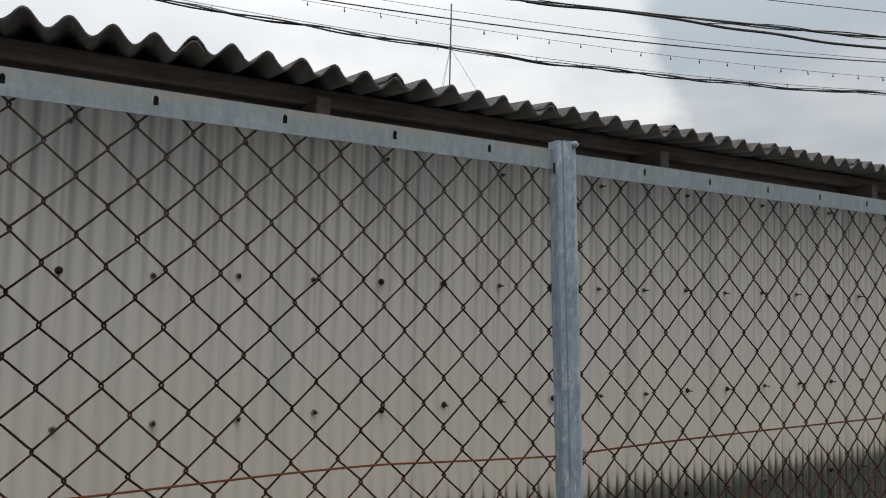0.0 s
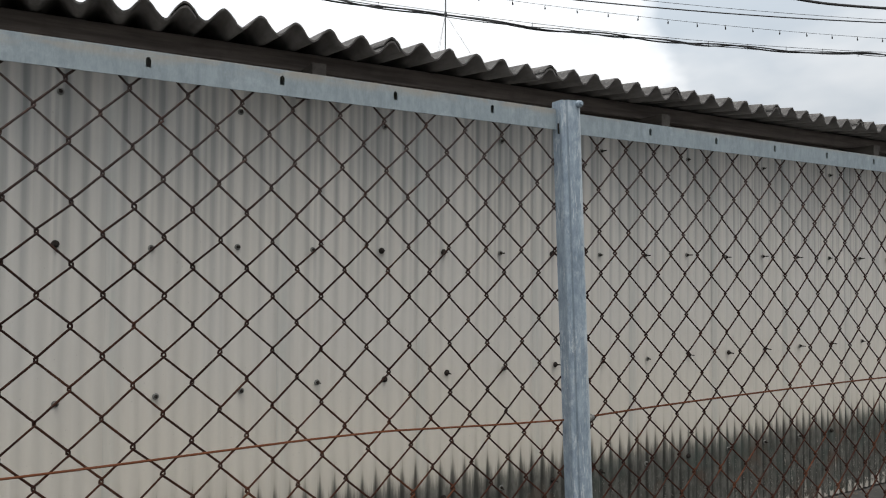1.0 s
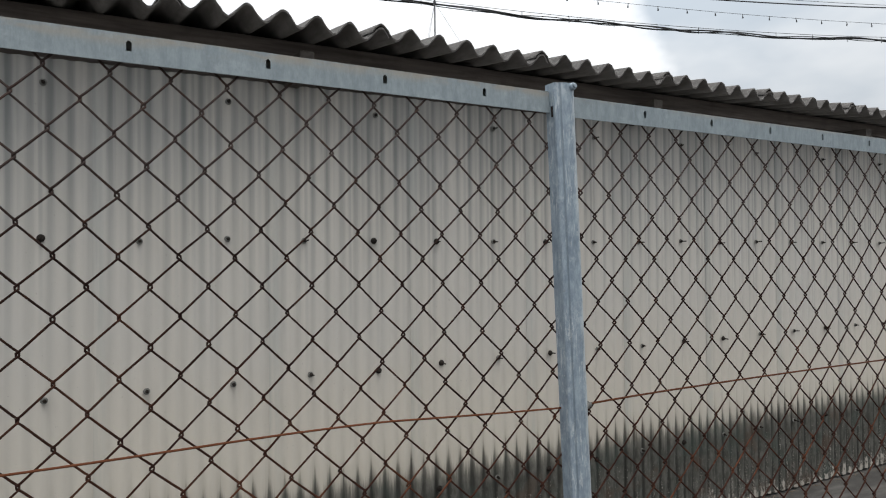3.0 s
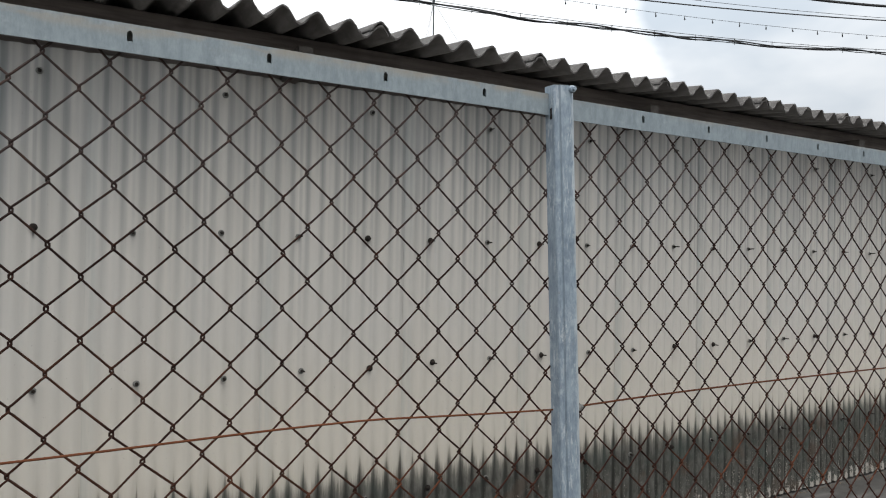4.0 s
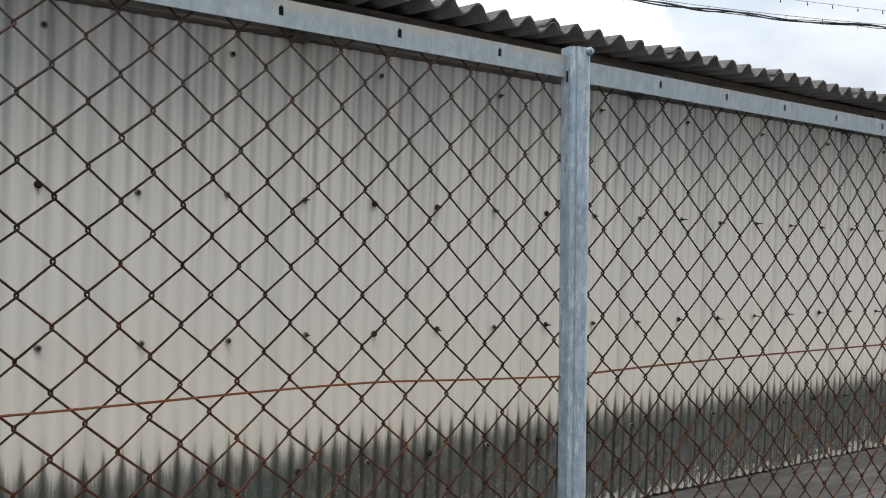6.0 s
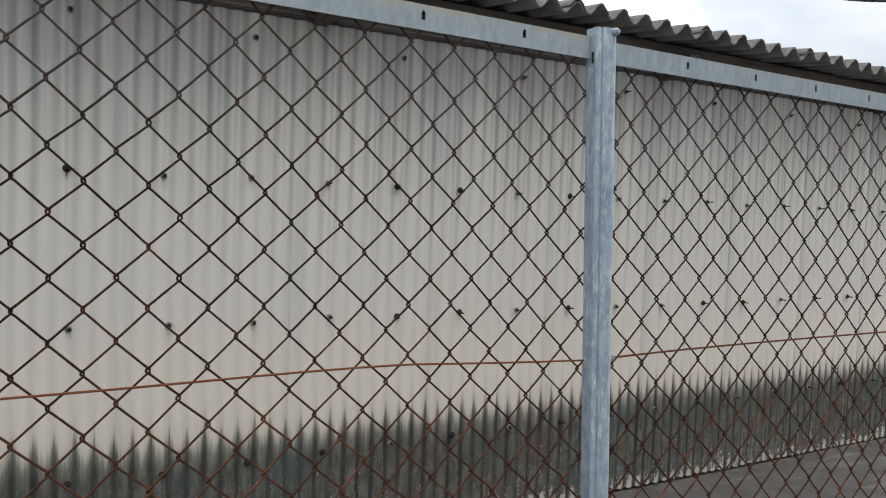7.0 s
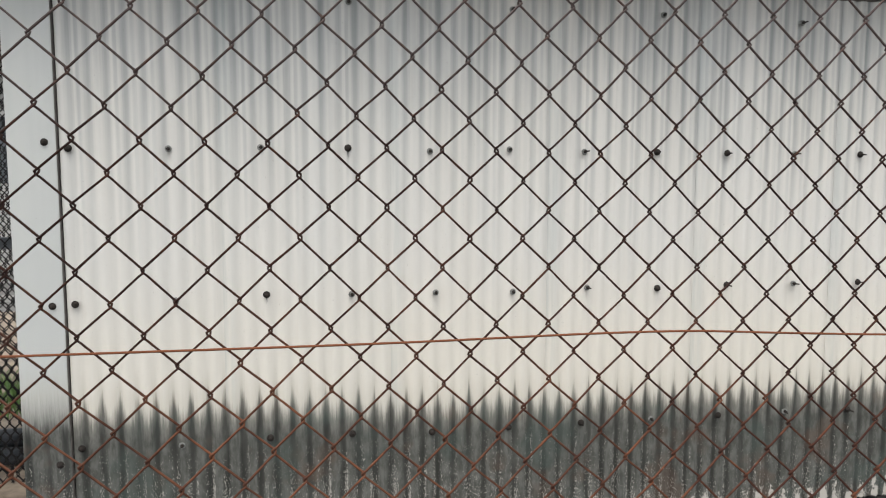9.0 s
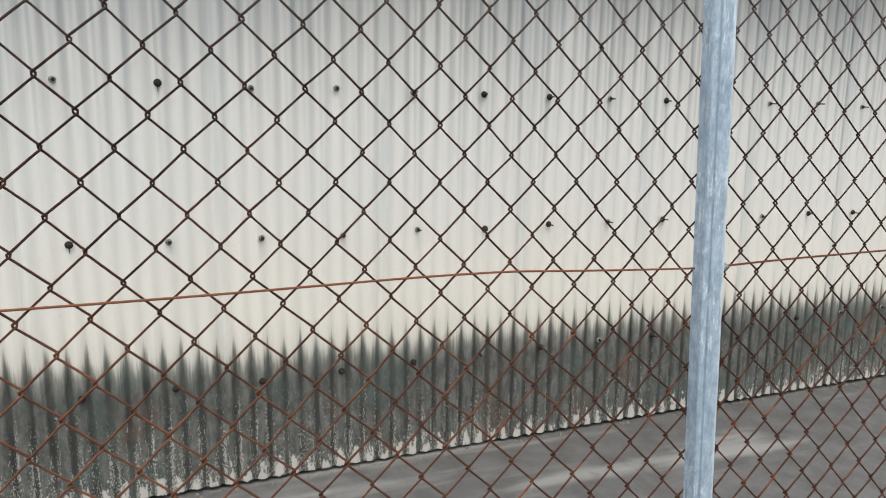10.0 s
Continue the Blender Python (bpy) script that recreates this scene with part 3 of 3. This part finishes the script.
def link_wire(cx, cz, i, seed):
    """One zigzag strand between columns i and i + 1, hooked round its neighbours at every turn; rust has swollen it low down."""
    r = random.Random(seed)
    pts, fat = [], []
    for j in range(-25, 12):
        right = (i + j) % 2
        x, z = knot(cx, cz, i + right, j)
        if z < 0.08:
            continue
        if z > 1.832:
            # the strand runs up behind the rail and is cut there
            (bx, by, bz), f = pts[-1], (1.836 - pts[-1][2]) / (z - pts[-1][2])
            pts.append((bx + (x - bx) * f, by, 1.836))
            fat.append(0.0020)
            break
        s = 1 if right else -1
        x += s * 0.0022 + r.uniform(-0.001, 0.001)
        z += r.uniform(-0.0012, 0.0012)
        inner = x - s * 0.0075
        pts += [(inner, -0.0030 * s, z - 0.0080), (x, -0.0024 * s, z - 0.0022), (x, 0.0024 * s, z + 0.0022), (inner, 0.0030 * s, z + 0.0080)]
        low = min(1.0, max(0.0, (1.12 - z) / 0.3))
        fat += [0.0020 + 0.0001 * low, 0.0020 + 0.0010 * low * r.random(), 0.0021 + 0.0010 * low * r.random(), 0.0021 + 0.0001 * low]
    return mesh_of("wire", *tube(pts, fat, 6), M_WIRE, True)


for i in range(-30, 24):
    piece("wire", link_wire(LEFT_X, LEFT_Z, i, i), fence, m=pose(0, FY + 0.003 * math.sin(i * 0.31), 0))
FIRST = min(range(-40, 41), key=lambda i: abs(knot(RIGHT_X, RIGHT_Z, i, 0)[0] - 1.055))
for i in range(FIRST, FIRST + 46):
    piece("wire", link_wire(RIGHT_X, RIGHT_Z, i, 100 + i), fence, m=pose(0, FY + 0.003 * math.sin(i * 0.37), 0))


def slotted_rail(x0, x1, slots, drop, tilt):
    """Folded rail, open below: slotted front, top and back."""
    b = bmesh.new()
    z0, z1, yf, t = 1.800, 1.847, -1.578, 0.003
    edges = [x0]
    for s in slots:
        edges += [s - 0.0042, s + 0.0042]
    edges.append(x1)
    for i in range(0, len(edges), 2):
        box(b, edges[i], edges[i + 1], yf, yf + t, z0, z1 - t)
    for s in slots:
        box(b, s - 0.0042, s + 0.0042, yf, yf + t, z0, 1.819)
        box(b, s - 0.0042, s + 0.0042, yf, yf + t, 1.836, z1 - t)
        for e in (-1, 1):
            vs = [b.verts.new((s + e * 0.0042, yf + d, 1.836)) for d in (0, t)] + [b.verts.new((s + e * 0.0012, yf + d, 1.836)) for d in (0, t)] + [b.verts.new((s + e * 0.0042, yf + d, 1.8325)) for d in (0, t)]
            f = [(vs[0], vs[2], vs[4]), (vs[1], vs[5], vs[3]), (vs[2], vs[3], vs[5], vs[4])]
            for q in f:
                b.faces.new(q if e < 0 else q[::-1])
    box(b, x0, x1, yf, yf + 0.040, z1 - t, z1)
    box(b, x0, x1, yf + 0.037, yf + 0.040, z0 + 0.012, z1 - t)
    b.transform(pose(x0, 0, drop, 0, tilt, 0) @ Matrix.Translation((-x0, 0, 0)))
    return b


# the rail that ends at the post's bare side sits a little deeper than the other
b = slotted_rail(-2.2, 0.9915, [0.136 + 0.2270 * i for i in range(-9, 4)], 0.0085, 0.22)
b.transform(Matrix.Translation((0.01, -2.79, 1.465)) @ Matrix.Scale(1.009, 4) @ Matrix.Translation((-0.01, 2.79, -1.465)))
part("rail", b, M_RAIL, fence, "galvanised slotted top rail")
part("rail", slotted_rail(1.058, 4.2, [1.276 + 0.2325 * i for i in range(0, 13)], -0.008, 0.17), M_RAIL, fence, "galvanised slotted top rail")


def rolled_post(height):
    """A rolled post: bare side, groove beside the broad face, rounded shoulder."""
    out = [(0.0, 0.036), (0.0, 0.007), (0.0012, 0.0042), (0.004, 0.0030), (0.0115, 0.0026), (0.0135, 0.0012), (0.0150, -0.0006), (0.0185, -0.0016), (0.023, -0.0020), (0.040, -0.0022), (0.047, -0.0012), (0.0515, 0.0012), (0.0545, 0.0050), (0.055, 0.0095), (0.055, 0.036)]
    verts, faces = [], []
    n, cuts = len(out), 24
    r = random.Random(2)
    for c in range(cuts + 1):
        for x, y in out:
            verts.append((x + r.uniform(-0.0003, 0.0003), y + r.uniform(-0.0003, 0.0003), height * c / cuts))
    for c in range(cuts):
        for i in range(n):
            j = (i + 1) % n
            faces.append((c * n + i, c * n + j, c * n + j + n, c * n + i + n))
    faces += [tuple(reversed(range(n))), tuple(range(cuts * n, cuts * n + n))]
    return mesh_of("post", verts, faces, M_ZINC)


post = piece("post", rolled_post(1.865), fence, "galvanised rolled steel post", pose(1.0795, -1.590, 0, 0, -2.42, 0))
# no hole is cut: a dark block stands for the shade inside
part("slot", boxed(-0.0008, 0.004, 0.012, 0.018, 1.790, 1.814), M_BOLT_DARK, post, "dark block painted as the shaded inside of a slot")
b = bmesh.new()
drum(b, pose(0.045, -0.004, 1.857, 90), 0.0090, 0.0080, 0.012, 14, 0.002)
drum(b, pose(0.045, -0.012, 1.857, 90), 0.0055, 0.0045, 0.006, 6)
part("cap_bolt", b, M_ZINC, post, "dull zinc bolt")
b = bmesh.new()
drum(b, pose(0.060, 0.014, 1.142, 0, 90), 0.0095, 0.0085, 0.012, 14, 0.002)
drum(b, pose(0.069, 0.014, 1.142, 0, 90), 0.006, 0.005, 0.008, 6)
part("wire_bolt", b, M_BOLT_ZINC, post, "dull zinc bolt")


def wave_line(x0, x1, z_at, y, n):
    return [(x0 + (x1 - x0) * i / n, y, z_at(x0 + (x1 - x0) * i / n)) for i in range(n + 1)]


me = mesh_of("tension_wire", *tube(wave_line(-2.2, 1.03, lambda x: 1.1575 + 0.006 * math.exp(-((x - 0.45) / 0.3) ** 2) - 0.0155 * max(0.0, x - 0.6) / 0.4, FY - 0.009, 70), 0.0021, 7), M_TENSION, True)
piece("tension_wire", me, fence, "orange rusted tension wire")
me = mesh_of("tension_wire", *tube(wave_line(1.085, 4.2, lambda x: 1.1405 + 0.006 * (1 - math.exp((1.08 - x) / 0.2)) + 0.003 * math.sin((x - 1.08) * 2.0), FY - 0.009, 60), 0.0024, 7), M_TENSION, True)
piece("tension_wire", me, fence, "orange rusted tension wire")


# ---- overhead lines ----
def hang(plan, curve, x0, x1, n, swing=0.0, lift=0.0):
    """A line over the plan y = a - b x, its height a shallow sagging curve, with a slow waver."""
    out = []
    for i in range(n + 1):
        x = x0 + (x1 - x0) * i / n
        z = curve[0] * x * x + curve[1] * x + curve[2] + lift + swing * (math.sin(x * 2.3) + 0.6 * math.sin(x * 3.9 + 1.0))
        out.append(Vector((x, plan[0] - plan[1] * x, z)))
    return out


def line_thing(name, label):
    return thing(name, label, "cable", group="overhead lines")


def strand(ob, pts, radius, name="strand", label=""):
    return piece(name, mesh_of(name, *tube(pts, radius, 5), M_CABLE, True), ob, label)


def twisted(ob, base, strands, wind):
    for s, (radius, off) in enumerate(strands):
        pts = []
        for i, p in enumerate(base):
            ang = i * wind + s * 2.1 + 0.9 * math.sin(i * 0.13 + s)
            pts.append(p + Vector((0, off * math.cos(ang), off * math.sin(ang))))
        strand(ob, pts, radius)


LOW_PLAN, LOW_CURVE = (8.6, 0.20), (0.00454, -0.06895, 5.923)
low = line_thing("cable_bundle", "black overhead cable bundle hung below a carrier wire")
twisted(low, hang(LOW_PLAN, LOW_CURVE, -3, 21, 170, 0.010), [(0.013, 0.018), (0.015, 0.026), (0.008, 0.03)], 0.31)
strand(low, hang(LOW_PLAN, LOW_CURVE, -3, 21, 60, 0.0, 0.065), 0.005, "carrier_wire")
for p in hang(LOW_PLAN, LOW_CURVE, -2.6, 20.6, 26):
    strand(low, [p + Vector((0, 0, -0.045)), p + Vector((0, 0, 0.075))], 0.006, "tie")
HIGH_PLAN, HIGH_CURVE = (9.8, 0.37), (0.00255, -0.07254, 7.102)
high = line_thing("thick_cable_bundle", "thick black overhead cables lashed together")
twisted(high, hang(HIGH_PLAN, HIGH_CURVE, 0, 21, 150), [(0.021, 0.018), (0.014, 0.028), (0.009, 0.045)], 0.2)
sagging = hang((9.77, 0.37), HIGH_CURVE, 7.0, 21, 110, 0.012)
for p in sagging:
    drop = min(1.0, max(0.0, (p.x - 8.6) / 4.6))
    p.z -= 0.02 + 0.20 * drop * drop * (3 - 2 * drop)
strand(high, sagging, 0.026, "slack_cable", "slack thick black cable")
strand(line_thing("power_line", "single black overhead power line"), hang((10.0, 0.29), (0.00429, -0.08338, 6.896), -3, 21, 50), 0.013)
strand(line_thing("telephone_line", "thin dark overhead line"), hang((10.2, 0.28), (0.00381, -0.08218, 7.175), -3, 21, 50), 0.005)
strand(line_thing("high_line", "thin dark overhead line running above the others"), hang((10.0, 0.40), (0.0012, -0.0626, 7.61), 2, 20, 40), 0.008)
CLIP_PLAN, CLIP_CURVE = (9.2, 0.25), (0.0040, -0.0840, 6.57)
clips = line_thing("clip_line", "thin overhead wire with small hanging clips")
strand(clips, hang(CLIP_PLAN, CLIP_CURVE, -3, 21, 60), 0.004)
clip = mesh_of("clip", *tube([(0, 0, 0.006), (0, 0, -0.025), (0.004, 0, -0.045), (0.008, 0, -0.066), (0.010, 0, -0.078)], [0.006, 0.006, 0.011, 0.015, 0.008], 6), M_CABLE, True)
for p in hang(CLIP_PLAN, CLIP_CURVE, 1.0, 19.0, 30):
    piece("clip", clip, clips, m=Matrix.Translation(p) @ pose(0, 0, 0, random.uniform(-9, 9), 0, random.uniform(-40, 40)))

# ---- roof mast ----
mast = thing("roof_mast", "thin dark metal mast on the roof ridge held by guy wires", "antenna", at=(3.49, 3.5, 2.848))
piece("pole", mesh_of("pole", *tube([(0, 0, -0.02), (0, 0, 1.712)], 0.008, 8), M_PIPE, True), mast)
piece("collar", mesh_of("collar", *tube([(0, 0, 1.222), (0, 0, 1.252)], 0.016, 8), M_PIPE), mast)
for dx, dy in ((-0.45, -0.35), (0.9, -0.2), (0.1, 0.7)):
    piece("guy_wire", mesh_of("guy_wire", *tube([(0, 0, 1.237), (dx, dy, -0.06)], 0.0018, 4), M_PIPE), mast)

# ---- beyond the shed's corner ----
far = thing("back_fence", "dark old chain-link fence on posts behind the shed", "fence")
verts, faces = [], []
for k in range(130):
    for y, shift in ((0.72, 0.0), (0.83, 0.017)):
        x = -4.1 + 0.022 * k + shift
        pts = [(x + (0.032 if (n + k) % 2 else -0.001), y + (0.002 if n % 2 else -0.002), 0.03 + 0.036 * n) for n in range(77)]
        tube(pts, 0.0036, 4, verts, faces)
piece("netting", mesh_of("netting", verts, faces, M_OLDWIRE), far)
for z in (2.07, 1.12):
    part("rail", boxed(-4.2, -1.22, 0.755, 0.795, z, z + 0.055, bevel=0.004), M_PIPE, far)
for x in (-4.1, -2.6):
    part("post", boxed(x - 0.025, x + 0.025, 0.756, 0.80, 0.0, 2.80, bevel=0.004), M_PIPE, far)
soil = tagged(part("soil_bed", boxed(-7.0, -1.3, 0.6, 5.5, -0.05, 0.02, bevel=0.01), M_SOIL), "brown bare soil behind the shed", "soil", kind="structure")
verts, faces = [], []
rng = random.Random(11)
for i in range(2600):
    x, y = rng.uniform(-4.5, -1.35), rng.uniform(1.7, 2.6)
    h, a = rng.uniform(0.05, 0.17), rng.uniform(0, 6.28)
    dx, dy = math.cos(a), math.sin(a)
    n = len(verts)
    w = 0.006
    verts += [(x - dy * w, y + dx * w, 0.015), (x + dy * w, y - dx * w, 0.015), (x + dx * h * 0.2 + dy * w * 0.7, y + dy * h * 0.2, h * 0.6), (x + dx * h * 0.5, y + dy * h * 0.5, h)]
    faces += [(n, n + 1, n + 2), (n, n + 2, n + 3)]
tagged(piece("grass", mesh_of("grass", verts, faces, M_GRASS)), "green grass growing on bare soil", "grass", kind="stuff")
pipe_mesh = mesh_of("pipe", *tube([(-3.6, 0, 0), (-1.25, 0, 0)], 0.045, 12), M_PIPE, True)
for y, z in ((0.98, 0.062), (1.075, 0.062), (1.03, 0.140)):
    tagged(piece("steel_pipe", pipe_mesh, m=pose(0, y, z)), "dark grey steel pipe lying on the soil", "pipe", group="pipes behind the shed")
shed = thing("neighbour_house", "pale rendered neighbouring house with a dark roof", "house")
part("house_wall", boxed(-9.0, -1.4, 9.0, 9.3, 0.0, 3.2), M_BLOCK, shed)
part("house_roof", boxed(-9.4, -1.0, 8.4, 9.6, 3.21, 3.45, bevel=0.02), M_TIMBER, shed)
part("window", boxed(-5.4, -4.7, 8.97, 9.0, 1.4, 2.4, bevel=0.01), M_PIPE, shed)
part("window", boxed(-6.6, -5.5, 8.97, 9.0, 1.4, 2.4, bevel=0.01), M_PIPE, shed)

# ---- grit and moss along the wall's foot ----
verts, faces = [], []
rng = random.Random(21)
for i in range(900):
    x, y, r = rng.uniform(-1.2, 6.0), -0.004 - abs(rng.gauss(0, 0.016)), rng.uniform(0.0015, 0.006)
    n = len(verts)
    a = rng.uniform(0, 6.28)
    ring = [(x + r * math.cos(a + q * 1.57) * rng.uniform(0.7, 1.3), y + r * math.sin(a + q * 1.57) * rng.uniform(0.7, 1.3), 0.0) for q in range(4)]
    verts += ring + [(x, y, r * rng.uniform(0.6, 1.4))]
    faces += [(n + q, n + (q + 1) % 4, n + 4) for q in range(4)]
tagged(piece("grit", mesh_of("grit", verts, faces, M_SOIL)), "loose brown grit along the foot of the wall", "grit", kind="stuff")
